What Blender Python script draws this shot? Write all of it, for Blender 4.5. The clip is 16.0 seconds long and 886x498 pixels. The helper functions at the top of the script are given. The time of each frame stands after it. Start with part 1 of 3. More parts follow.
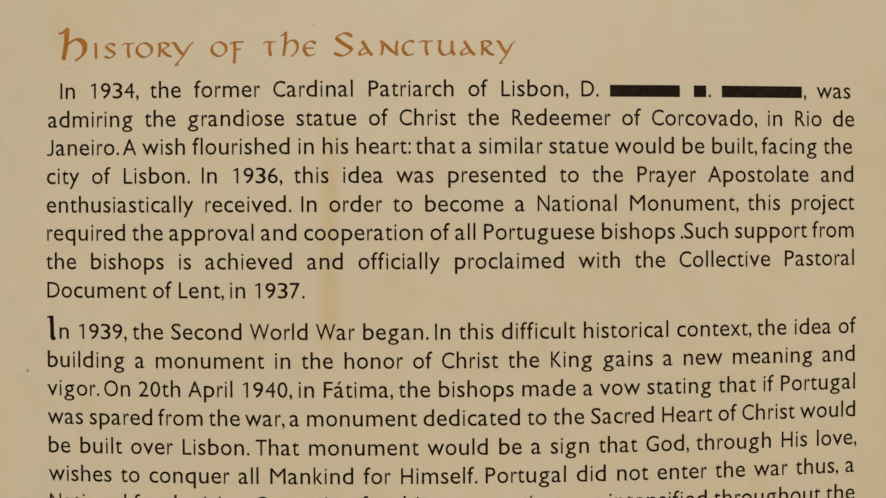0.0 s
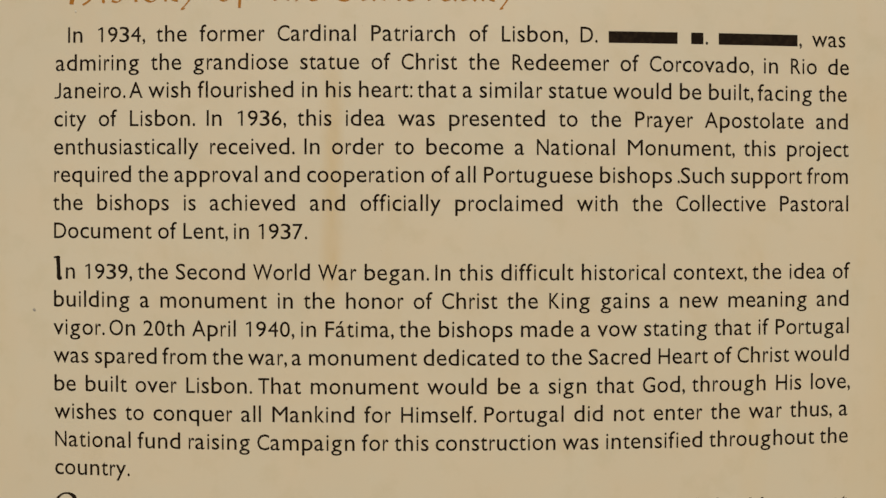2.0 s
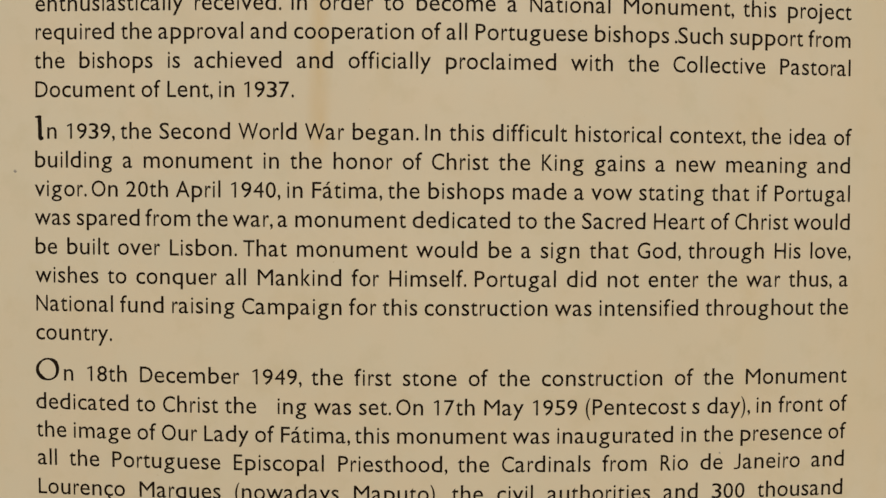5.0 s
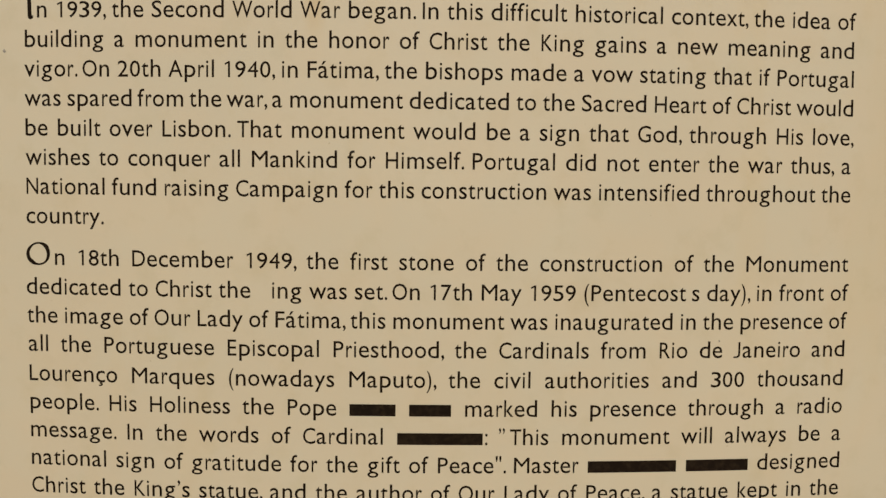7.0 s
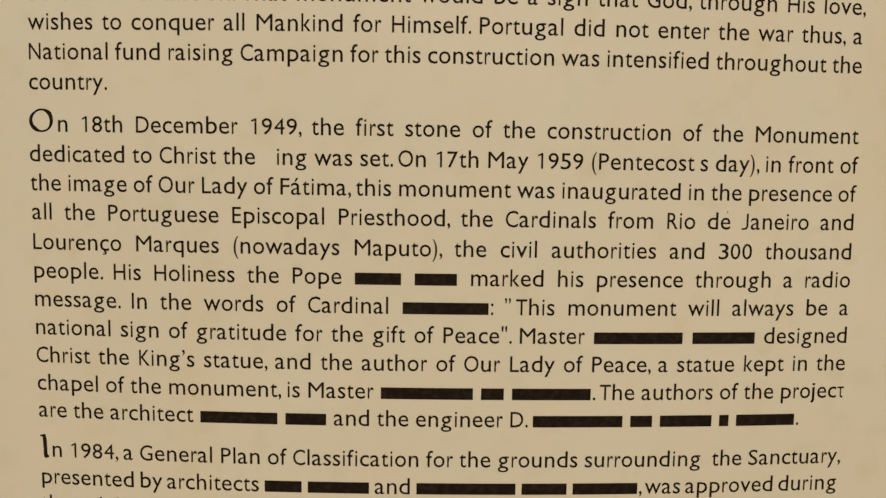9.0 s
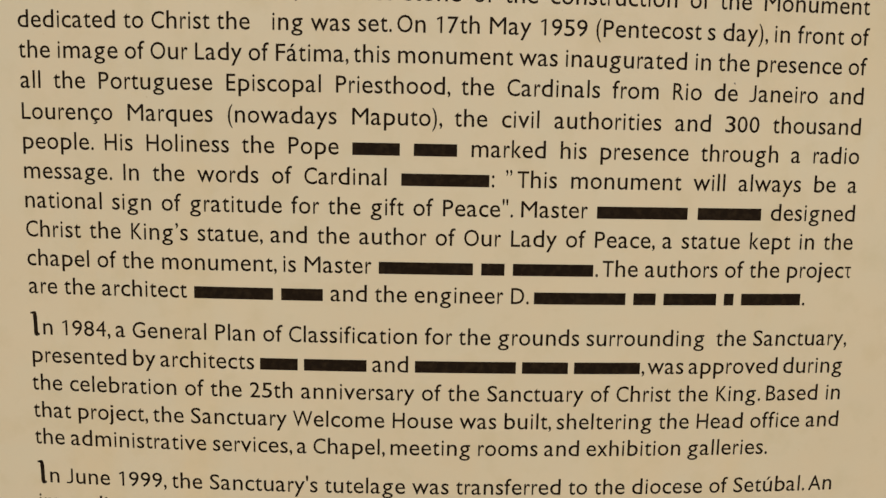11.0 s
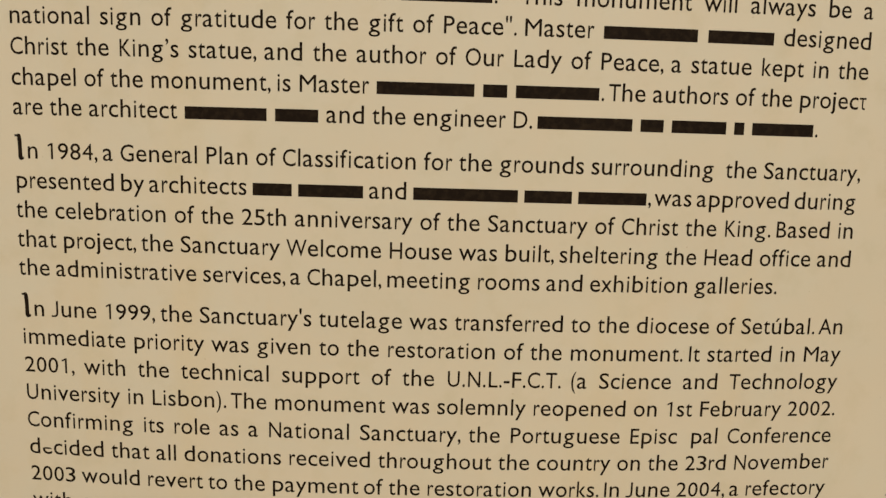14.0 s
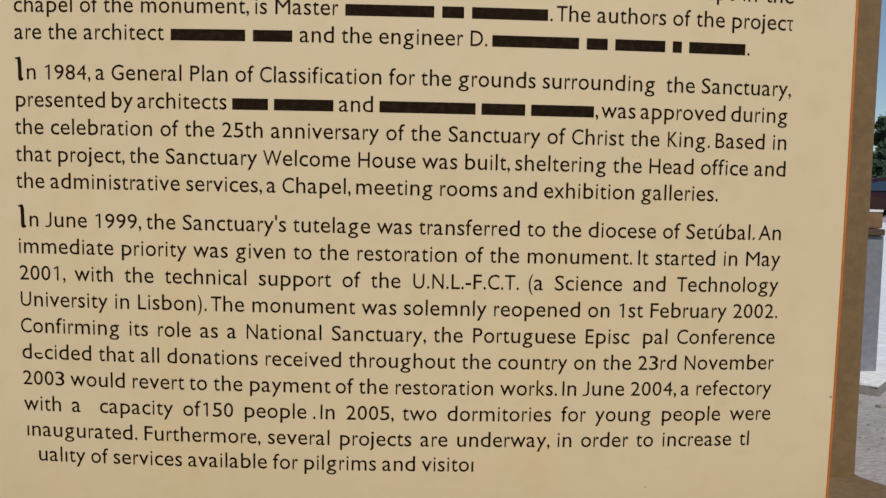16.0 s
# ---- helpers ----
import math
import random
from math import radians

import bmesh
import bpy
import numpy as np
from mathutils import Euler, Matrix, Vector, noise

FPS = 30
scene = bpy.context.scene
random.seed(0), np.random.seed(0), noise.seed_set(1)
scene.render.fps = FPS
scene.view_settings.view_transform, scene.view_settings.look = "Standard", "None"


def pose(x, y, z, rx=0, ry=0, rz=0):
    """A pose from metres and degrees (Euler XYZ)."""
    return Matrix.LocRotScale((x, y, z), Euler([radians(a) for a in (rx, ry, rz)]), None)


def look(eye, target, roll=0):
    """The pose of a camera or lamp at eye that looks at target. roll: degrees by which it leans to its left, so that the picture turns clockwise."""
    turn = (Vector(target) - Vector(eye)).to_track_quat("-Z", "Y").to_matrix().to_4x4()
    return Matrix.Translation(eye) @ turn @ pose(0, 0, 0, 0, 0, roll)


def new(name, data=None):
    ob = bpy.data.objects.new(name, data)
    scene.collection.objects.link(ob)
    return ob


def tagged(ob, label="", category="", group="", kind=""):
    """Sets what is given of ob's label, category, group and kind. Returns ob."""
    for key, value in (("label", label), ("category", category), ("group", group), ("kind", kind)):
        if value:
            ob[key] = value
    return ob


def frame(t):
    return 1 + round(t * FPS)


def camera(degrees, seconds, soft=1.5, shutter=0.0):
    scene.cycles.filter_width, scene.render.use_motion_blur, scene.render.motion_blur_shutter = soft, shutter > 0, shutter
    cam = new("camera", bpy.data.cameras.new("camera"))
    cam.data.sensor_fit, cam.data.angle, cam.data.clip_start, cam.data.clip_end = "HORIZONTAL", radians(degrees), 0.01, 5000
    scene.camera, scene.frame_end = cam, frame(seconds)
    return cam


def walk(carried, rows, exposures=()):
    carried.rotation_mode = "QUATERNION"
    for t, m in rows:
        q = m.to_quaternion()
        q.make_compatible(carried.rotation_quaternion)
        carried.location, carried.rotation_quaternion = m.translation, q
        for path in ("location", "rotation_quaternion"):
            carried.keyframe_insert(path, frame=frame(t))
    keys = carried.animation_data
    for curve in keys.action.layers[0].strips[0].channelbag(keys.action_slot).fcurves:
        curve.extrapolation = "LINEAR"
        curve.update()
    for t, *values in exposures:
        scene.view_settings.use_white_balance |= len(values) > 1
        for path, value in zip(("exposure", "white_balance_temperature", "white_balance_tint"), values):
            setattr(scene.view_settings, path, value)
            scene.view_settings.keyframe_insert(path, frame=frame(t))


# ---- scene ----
# camera and its way: it sinks slowly in front of an upright board
cam = camera(60.0, 16.0, soft=1.38)
ROWS = [
    (0.0, -0.0344, -0.8933, 1.4674, -1.16, -3.78, 0.19),
    (0.5, -0.0376, -0.8980, 1.4517, -1.04, -3.88, 0.20),
    (1.0, -0.0387, -0.9062, 1.4362, -1.29, -3.66, 0.00),
    (1.5, -0.0269, -0.9100, 1.4184, -1.09, -3.78, 0.16),
    (2.0, -0.0353, -0.9131, 1.3963, -1.15, -3.67, -0.11),
    (2.5, -0.0278, -0.9189, 1.3794, -1.10, -3.56, 0.02),
    (3.0, -0.0238, -0.9161, 1.3542, -1.02, -3.47, 0.02),
    (3.5, -0.0223, -0.9089, 1.3317, -1.04, -3.77, -0.22),
    (4.0, -0.0170, -0.9030, 1.2986, -0.95, -3.75, -0.07),
    (4.2, -0.0168, -0.9012, 1.2821, -0.85, -3.64, -0.14),
    (6.3, -0.0196, -0.9004, 1.1574, -1.15, -4.98, -0.76),
    (6.5, -0.0180, -0.8992, 1.1393, -1.10, -4.80, -0.68),
    (7.0, -0.0170, -0.8967, 1.1072, -1.12, -4.90, -0.65),
    (7.5, -0.0160, -0.8939, 1.0717, -0.99, -5.36, -0.76),
    (8.0, -0.0196, -0.8921, 1.0262, -1.00, -5.63, -0.93),
    (8.5, -0.0203, -0.8988, 0.9998, -0.99, -5.74, -0.97),
    (9.0, -0.0208, -0.9024, 0.9676, -1.02, -6.01, -0.85),
    (9.2, -0.0202, -0.9045, 0.9618, -0.97, -6.48, -0.89),
    (11.3, -0.0209, -0.8907, 0.8103, -1.23, -7.28, -1.08),
    (11.5, -0.0214, -0.8869, 0.7980, -1.29, -7.48, -1.00),
    (12.0, -0.0094, -0.8821, 0.7594, -1.29, -7.68, -1.21),
    (12.5, -0.0044, -0.8805, 0.7323, -1.21, -7.93, -1.28),
    (13.0, -0.0081, -0.8790, 0.7003, -1.29, -7.61, -1.50),
    (13.5, -0.0091, -0.8786, 0.6710, -1.28, -7.54, -1.79),
    (14.0, -0.0167, -0.8877, 0.6301, -1.29, -7.46, -1.62),
    (14.5, -0.0153, -0.9032, 0.6081, -1.29, -7.27, -1.62),
    (15.0, -0.0252, -0.9208, 0.5388, -1.43, -6.42, -1.56),
    (15.5, 0.0024, -0.9496, 0.5004, -1.67, -4.98, -1.11),
    (16.0, 0.0295, -0.9783, 0.4673, -1.24, -3.98, -1.12),
]
walk(cam, [(t, pose(x, y, z, 90 + pitch, 0, yaw) @ pose(0, 0, 0, 0, 0, -roll)) for t, x, y, z, yaw, pitch, roll in ROWS],
     exposures=((0.0, -0.39), (4.0, -0.39), (6.5, -0.34), (9.0, -0.31), (11.5, -0.27), (16.0, -0.26)))

# ---- light: clear sky, high sun straight in front of the board ----
SUN_ELEVATION, SUN_AZIMUTH = 50.0, 174.0
world = bpy.data.worlds.new("sky")
scene.world = world
world.use_nodes = True
sky = world.node_tree.nodes.new("ShaderNodeTexSky")
sky.sky_type, sky.sun_disc = "NISHITA", False
sky.air_density, sky.dust_density, sky.ozone_density = 1.0, 0.2, 2.0
sky.sun_elevation, sky.sun_rotation = radians(SUN_ELEVATION), radians(SUN_AZIMUTH)
background = world.node_tree.nodes["Background"]
world.node_tree.links.new(sky.outputs[0], background.inputs[0])
background.inputs[1].default_value = 0.1
sun = new("sun", bpy.data.lights.new("sun", "SUN"))
sun.data.energy, sun.data.angle, sun.data.color = 3.0, radians(0.6), (1.0, 0.94, 0.85)
_az, _el = radians(SUN_AZIMUTH), radians(SUN_ELEVATION)
_to_sun = Vector((math.sin(_az) * math.cos(_el), math.cos(_az) * math.cos(_el), math.sin(_el)))
sun.matrix_world = look(_to_sun * 30, (0, 0, 0))


# ---- materials ----
def shader(name, rough=0.6, metal=0.0):
    mat = bpy.data.materials.new(name)
    mat.use_nodes = True
    tree = mat.node_tree
    bsdf = tree.nodes["Principled BSDF"]
    bsdf.inputs["Roughness"].default_value = rough
    bsdf.inputs["Metallic"].default_value = metal
    return mat, tree, bsdf


def noise_node(tree, scale, detail=4.0, stretch=(1, 1, 1), rough=0.55):
    coord = tree.nodes.new("ShaderNodeTexCoord")
    mapping = tree.nodes.new("ShaderNodeMapping")
    mapping.inputs["Scale"].default_value = stretch
    tex = tree.nodes.new("ShaderNodeTexNoise")
    tex.inputs["Scale"].default_value = scale
    tex.inputs["Detail"].default_value = detail
    tex.inputs["Roughness"].default_value = rough
    tree.links.new(coord.outputs["Object"], mapping.inputs["Vector"])
    tree.links.new(mapping.outputs[0], tex.inputs["Vector"])
    return tex.outputs["Fac"]


def ramp(tree, fac, low, high, lo=0.35, hi=0.65):
    node = tree.nodes.new("ShaderNodeValToRGB")
    node.color_ramp.elements[0].position, node.color_ramp.elements[0].color = lo, (*low, 1)
    node.color_ramp.elements[1].position, node.color_ramp.elements[1].color = hi, (*high, 1)
    tree.links.new(fac, node.inputs[0])
    return node.outputs[0]


def mix(tree, kind, fac, a, b):
    node = tree.nodes.new("ShaderNodeMix")
    node.data_type, node.blend_type = "RGBA", kind
    node.inputs[0].default_value = fac
    tree.links.new(a, node.inputs[6])
    tree.links.new(b, node.inputs[7])
    return node.outputs[2]


def bumped(tree, bsdf, fac, strength, distance):
    node = tree.nodes.new("ShaderNodeBump")
    node.inputs["Strength"].default_value, node.inputs["Distance"].default_value = strength, distance
    tree.links.new(fac, node.inputs["Height"])
    tree.links.new(node.outputs[0], bsdf.inputs["Normal"])


def surface(name, low, high, scale, rough=0.7, metal=0.0, fine=None, bump=0.3, depth=0.002, stretch=(1, 1, 1)):
    """A colour that wanders between two tones at a large and a fine scale, with relief."""
    mat, tree, bsdf = shader(name, rough, metal)
    broad = ramp(tree, noise_node(tree, scale, 5.0, stretch), low, high)
    grain = noise_node(tree, fine or scale * 12, 6.0)
    tone = ramp(tree, grain, (0.86, 0.86, 0.86), (1.08, 1.08, 1.08))
    tree.links.new(mix(tree, "MULTIPLY", 1.0, broad, tone), bsdf.inputs["Base Color"])
    bumped(tree, bsdf, grain, bump, depth)
    return mat


def panel_paint():
    """Cream enamel on a sheet: faint clouding, yellow run marks from rain, fine specks of dirt."""
    mat, tree, bsdf = shader("cream_panel_paint", 0.42)
    base = ramp(tree, noise_node(tree, 3.1, 3.0), (0.700, 0.545, 0.325), (0.730, 0.57, 0.343), 0.3, 0.7)
    runs = ramp(tree, noise_node(tree, 9.0, 4.0, (1.0, 1.0, 0.16)), (1, 1, 1), (1.0, 0.955, 0.86), 0.56, 0.76)
    col = mix(tree, "MULTIPLY", 0.8, base, runs)
    blots = ramp(tree, noise_node(tree, 26.0, 5.0), (1, 1, 1), (0.94, 0.93, 0.88), 0.52, 0.74)
    col = mix(tree, "MULTIPLY", 0.8, col, blots)
    specks = ramp(tree, noise_node(tree, 160.0, 2.0), (1, 1, 1), (0.72, 0.66, 0.58), 0.775, 0.81)
    col = mix(tree, "MULTIPLY", 0.7, col, specks)
    tint = ramp(tree, noise_node(tree, 14.0, 4.0), (1.0, 0.978, 0.955), (0.975, 0.992, 1.0), 0.36, 0.64)
    col = mix(tree, "MULTIPLY", 0.75, col, tint)
    # one brownish run of rain water down the upper part
    coord = tree.nodes.new("ShaderNodeTexCoord")
    axes = tree.nodes.new("ShaderNodeSeparateXYZ")
    tree.links.new(coord.outputs["Object"], axes.inputs[0])

    def fade(value, a, b, lo, hi):
        node = tree.nodes.new("ShaderNodeMapRange")
        node.interpolation_type = "SMOOTHSTEP"
        for k, v in enumerate((a, b, lo, hi)):
            node.inputs[k + 1].default_value = v
        tree.links.new(value, node.inputs[0])
        return node.outputs[0]

    def times(a, b):
        node = tree.nodes.new("ShaderNodeMath")
        node.operation = "MULTIPLY"
        tree.links.new(a, node.inputs[0])
        tree.links.new(b, node.inputs[1])
        return node.outputs[0]

    run = times(fade(axes.outputs[0], -0.178, -0.150, 0, 1), fade(axes.outputs[0], -0.150, -0.130, 1, 0))
    run = times(run, times(fade(axes.outputs[2], 1.23, 1.33, 0, 1), fade(axes.outputs[2], 1.54, 1.60, 1, 0)))
    run = times(run, noise_node(tree, 30.0, 4.0, (1.0, 1.0, 0.3)))
    col = mix(tree, "MULTIPLY", 1.0, col, ramp(tree, run, (1, 1, 1), (0.95, 0.86, 0.70), 0.1, 0.7))
    tree.links.new(col, bsdf.inputs["Base Color"])
    bumped(tree, bsdf, noise_node(tree, 60.0, 3.0), 0.04, 0.001)
    return mat


def ink(name, dark, pale):
    """Screen-printed ink, slightly uneven and thin in places."""
    mat, tree, bsdf = shader(name, 0.75)
    bsdf.inputs["Specular IOR Level"].default_value = 0.06
    tree.links.new(ramp(tree, noise_node(tree, 120.0, 4.0), dark, pale, 0.45, 0.85), bsdf.inputs["Base Color"])
    return mat


PANEL = panel_paint()
BLACK_INK = ink("brown_black_ink", (0.014, 0.0075, 0.003), (0.036, 0.021, 0.009))
OCHRE_INK = ink("ochre_ink", (0.40, 0.145, 0.020), (0.54, 0.225, 0.045))
# orange fringe of light at the board's edge, put into a colour
EDGE = surface("orange_edge_fringe", (0.47, 0.118, 0.010), (0.57, 0.165, 0.02), 20, 0.6)
CHIP = surface("pale_fleck", (0.80, 0.66, 0.43), (0.86, 0.72, 0.48), 14, 0.5, bump=0.1)
RENDER = surface("brown_pillar_render", (0.178, 0.108, 0.043), (0.203, 0.125, 0.052), 4, 0.85, fine=70, bump=0.35, depth=0.003)
FOOTING = surface("tan_concrete", (0.180, 0.115, 0.053), (0.220, 0.143, 0.070), 5, 0.9, fine=80, bump=0.5, depth=0.003)
SAND = surface("grey_sand", (0.39, 0.35, 0.325), (0.51, 0.465, 0.44), 6, 0.95, fine=75, bump=0.8, depth=0.008)
PAVING = surface("white_paving", (0.86, 0.86, 0.85), (0.92, 0.92, 0.91), 1.2, 0.8, fine=40, bump=0.2)
KERB = surface("pale_limestone", (0.72, 0.71, 0.69), (0.84, 0.83, 0.81), 8, 0.85, fine=90, bump=0.4)
KERB_STONE = surface("grey_kerb_stone", (0.24, 0.215, 0.195), (0.32, 0.29, 0.265), 9, 0.9, fine=90, bump=0.5)
GREY = surface("grey_blue_render", (0.195, 0.198, 0.220), (0.222, 0.227, 0.250), 5, 0.85, fine=60)
TIMBER = surface("brown_timber", (0.19, 0.10, 0.042), (0.28, 0.16, 0.07), 6, 0.7, stretch=(1, 8, 8))
DARK_TIMBER = surface("dark_timber", (0.07, 0.04, 0.02), (0.12, 0.075, 0.04), 6, 0.75, stretch=(1, 8, 8))
STONES = surface("pebbles", (0.16, 0.14, 0.13), (0.5, 0.47, 0.44), 14, 0.85, fine=120)
CAR_RED = surface("red_car_paint", (0.020, 0.0012, 0.0016), (0.030, 0.002, 0.0024), 2, 0.25, bump=0.0)
RUBBER = surface("tyre_rubber", (0.02, 0.02, 0.02), (0.035, 0.035, 0.035), 20, 0.9)
STEEL = surface("dull_steel", (0.42, 0.42, 0.42), (0.55, 0.55, 0.55), 30, 0.4, 0.9, bump=0.1)
GLASS, _, _glass = shader("dark_window_glass", 0.06)
_glass.inputs["Base Color"].default_value = (0.03, 0.05, 0.08, 1)
LAMP_GLASS, _, _lamp = shader("lamp_glass", 0.12)
_lamp.inputs["Base Color"].default_value = (0.7, 0.7, 0.68, 1)
BARK = surface("bark", (0.08, 0.055, 0.04), (0.16, 0.12, 0.09), 7, 0.95, stretch=(3, 3, 0.6))
LEAF = surface("dark_needles", (0.028, 0.05, 0.028), (0.06, 0.095, 0.045), 3, 0.75, bump=0.0)
DIRT = surface("dirt", (0.32, 0.26, 0.18), (0.42, 0.34, 0.24), 200, 0.8)


# ---- building helpers ----
def finish(bm, name):
    mesh = bpy.data.meshes.new(name)
    bmesh.ops.recalc_face_normals(bm, faces=bm.faces)
    bm.to_mesh(mesh)
    bm.free()
    return mesh


def part(name, bm, material, parent, label=""):
    ob = new(name, finish(bm, name))
    ob.data.materials.append(material)
    ob.parent = parent
    return tagged(ob, label) if label else ob


def thing(name, label, category, at=(0, 0, 0), turn=0.0, group="", kind=""):
    ob = new(name)
    ob.empty_display_size = 0.05
    ob.matrix_basis = pose(*at, 0, 0, turn)
    return tagged(ob, label, category, group, kind)


def box(bm, x0, x1, y0, y1, z0, z1, bevel=0.0):
    made = bmesh.ops.create_cube(bm, size=1.0, matrix=Matrix.LocRotScale(
        ((x0 + x1) / 2, (y0 + y1) / 2, (z0 + z1) / 2), None, (x1 - x0, y1 - y0, z1 - z0)))
    if bevel:
        edges = list({e for v in made["verts"] for e in v.link_edges})
        bmesh.ops.bevel(bm, geom=edges, offset=bevel, segments=2, affect="EDGES", profile=0.6)
    return bm


def slab(outline, z0, z1, bevel=0.0):
    """An upright prism on an outline in plan."""
    bm = bmesh.new()
    low = [bm.verts.new((x, y, z0)) for x, y in outline]
    high = [bm.verts.new((x, y, z1)) for x, y in outline]
    bm.faces.new(low[::-1])
    top = bm.faces.new(high)
    for i in range(len(outline)):
        j = (i + 1) % len(outline)
        bm.faces.new((low[i], low[j], high[j], high[i]))
    if bevel:
        bmesh.ops.bevel(bm, geom=list(top.edges), offset=bevel, segments=2, affect="EDGES")
    return bm


# ---- ground ----
FAR_GROUND = -0.02          # the car park


def ground():
    bm = bmesh.new()
    ring = [0.0, 1.2, 3, 8, 25, 29, 90, 400, 2500]
    rows = []
    for r in ring:
        rows.append([bm.verts.new((0.8 + r * math.cos(a), 0.6 + r * math.sin(a), 0.0 if r < 26 else FAR_GROUND))
                     for a in (math.tau * i / 40 for i in range(40))] if r else [bm.verts.new((0.8, 0.6, 0.0))])
    for i in range(40):
        j = (i + 1) % 40
        bm.faces.new((rows[0][0], rows[1][i], rows[1][j]))
        for a, b in zip(rows[1:], rows[2:]):
            bm.faces.new((a[i], b[i], b[j], a[j]))
    ob = new("ground", finish(bm, "ground"))
    ob.data.materials.append(SAND)
    tagged(ob, "grey-beige sandy ground with pebbles", "ground", kind="structure")


def paving(outline, label):
    ob = new("pavement", finish(slab(outline, -0.03, 0.008), "pavement"))
    ob.data.materials.append(PAVING)
    tagged(ob, label, "pavement", kind="structure")


def footing():
    bm = slab([(-0.86, -0.12), (1.033, -0.12), (0.772, 0.286), (0.775, 0.60), (-0.86, 0.60)], -0.08, 0.001, 0.006)
    ob = new("footing", finish(bm, "footing"))
    ob.data.materials.append(FOOTING)
    tagged(ob, "tan concrete footing under the board and pillar", "footing", kind="structure")


ground()
paving([(-20, 1.6), (0.95, 1.6), (0.95, 1.25), (1.232, 1.2), (1.237, 0.985), (6.0, 0.985), (18, 4), (14, 18), (-14, 18), (-20, 4)], "bright white paving in full sun behind the board")
footing()

# ---- the board: a flat cream sheet with printed text, bowed for lens distortion ----
HALF, TOP, FOOT, SHEET = 0.5868, 1.86, 0.0, 0.018
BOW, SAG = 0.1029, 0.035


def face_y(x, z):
    """Depth of the sheet's front: bowed across, and bent slightly backwards towards its top, in place of the lens's
    barrel distortion.
    """
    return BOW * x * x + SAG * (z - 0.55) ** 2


def sheet(x0, x1, z0, z1, front, back, columns=96, rows=48):
    """A bent sheet: a front and a back skin, closed round the rim."""
    bm = bmesh.new()
    xs = [x0 + (x1 - x0) * i / columns for i in range(columns + 1)]
    zs = [z0 + (z1 - z0) * i / rows for i in range(rows + 1)]
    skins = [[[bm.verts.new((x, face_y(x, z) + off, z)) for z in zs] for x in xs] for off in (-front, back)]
    for skin in skins:
        for a, b in zip(skin, skin[1:]):
            for k in range(rows):
                bm.faces.new((a[k], b[k], b[k + 1], a[k + 1]))
    near, far = skins
    for i in range(columns):
        for k in (0, -1):
            bm.faces.new((near[i][k], near[i + 1][k], far[i + 1][k], far[i][k]))
    for k in range(rows):
        for i in (0, -1):
            bm.faces.new((near[i][k], near[i][k + 1], far[i][k + 1], far[i][k]))
    return bm


board = thing("information_board", "tall cream information board with dark printed text and an ochre heading", "sign")
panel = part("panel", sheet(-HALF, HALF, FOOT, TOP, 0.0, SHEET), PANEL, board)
# strips added along the rim, coloured like the orange light fringe there
for side in (-1, 1):
    a, b = sorted((side * HALF, side * (HALF + 0.0030)))
    part("edge_fringe", sheet(a, b, FOOT, TOP, 0.001, SHEET, 2), EDGE, board, "thin orange strip standing in for the light fringe at the edge")

# ---- lettering ----
EM = 0.0286                 # type size of the running text
LEADING, GAP = 0.03472, 0.01573
FIRST = 1.6250              # baseline above the first line
LIFT = 0.00012
# advance widths of the typeface, in thousandths of its size
WIDTHS = ("a482 b569 c448 d564 e501 f292 g559 h555 i234 j243 k469 l236 m834 n555 o549 p569 q563 r327 s396 t331 u551 "
          "v481 w736 x463 y471 z428 A612 B542 C580 D666 E492 F487 G646 H652 I239 J370 K542 L472 M804 N658 O689 P532 "
          "Q689 R538 S493 T497 U647 V558 W846 X571 Y541 Z553 .207 ,207 :207 (284 )284 -307 '180 \"337 \u2019208 \u201d337 "
          "\u00e1482 \u00f3549 \u00fa551 \u00e7448 \u0131234 \u03c4331")
ADVANCE = {w[0]: int(w[1:]) / 1000 for w in WIDTHS.split()}
ADVANCE.update({d: 0.513 for d in "0123456789"})
# white space left and right of the strokes
LEFT = {**{c: 0.072 for c in "bhiklmnpr\u0131"}, **{c: 0.038 for c in "cdegoq\u00f3\u00e7"}, "a": 0.026, "\u00e1": 0.026, "s": 0.038,
        "t": 0.020, "\u03c4": 0.02, "f": 0.015, "u": 0.066, "\u00fa": 0.066, "j": -0.03, **{c: 0.008 for c in "vwxyAVWXY"},
        **{c: 0.078 for c in "BDEFHIKLMNPRU"}, **{c: 0.036 for c in "CGOQ"}, "S": 0.040, "T": 0.012, "J": 0.0, ".": 0.050, ",": 0.030,
        ":": 0.050, "(": 0.065, ")": 0.02, "-": 0.03, "1": 0.09, "Z": 0.03, "\u2019": 0.045, "\u201d": 0.04, '"': 0.05}
RIGHT = {"a": 0.046, "\u00e1": 0.046, "g": 0.058, **{c: 0.070 for c in "dhilmnqu\u00fa\u0131HIMNUj"}, **{c: 0.038 for c in "bop\u00f3DOQ"}, "e": 0.036, "c": 0.022, "\u00e7": 0.022,
         "s": 0.034, "f": -0.012, "r": 0.004, "t": 0.014, "\u03c4": 0.01, **{c: 0.008 for c in "vwxyAVWXYTKkR"}, "J": 0.07, "B": 0.04,
         "C": 0.025, "E": 0.045, "F": 0.03, "G": 0.06, "L": 0.015, "P": 0.035, "S": 0.034, ".": 0.050, ",": 0.055, ":": 0.05,
         "(": 0.02, ")": 0.065, "-": 0.03, "1": 0.14, "Z": 0.03, "\u2019": 0.045, "\u201d": 0.04, '"': 0.05}
_curve = bpy.data.curves.new("type", "FONT")
_curve.resolution_u = 3
_type = new("type", _curve)
GLYPHS = {}


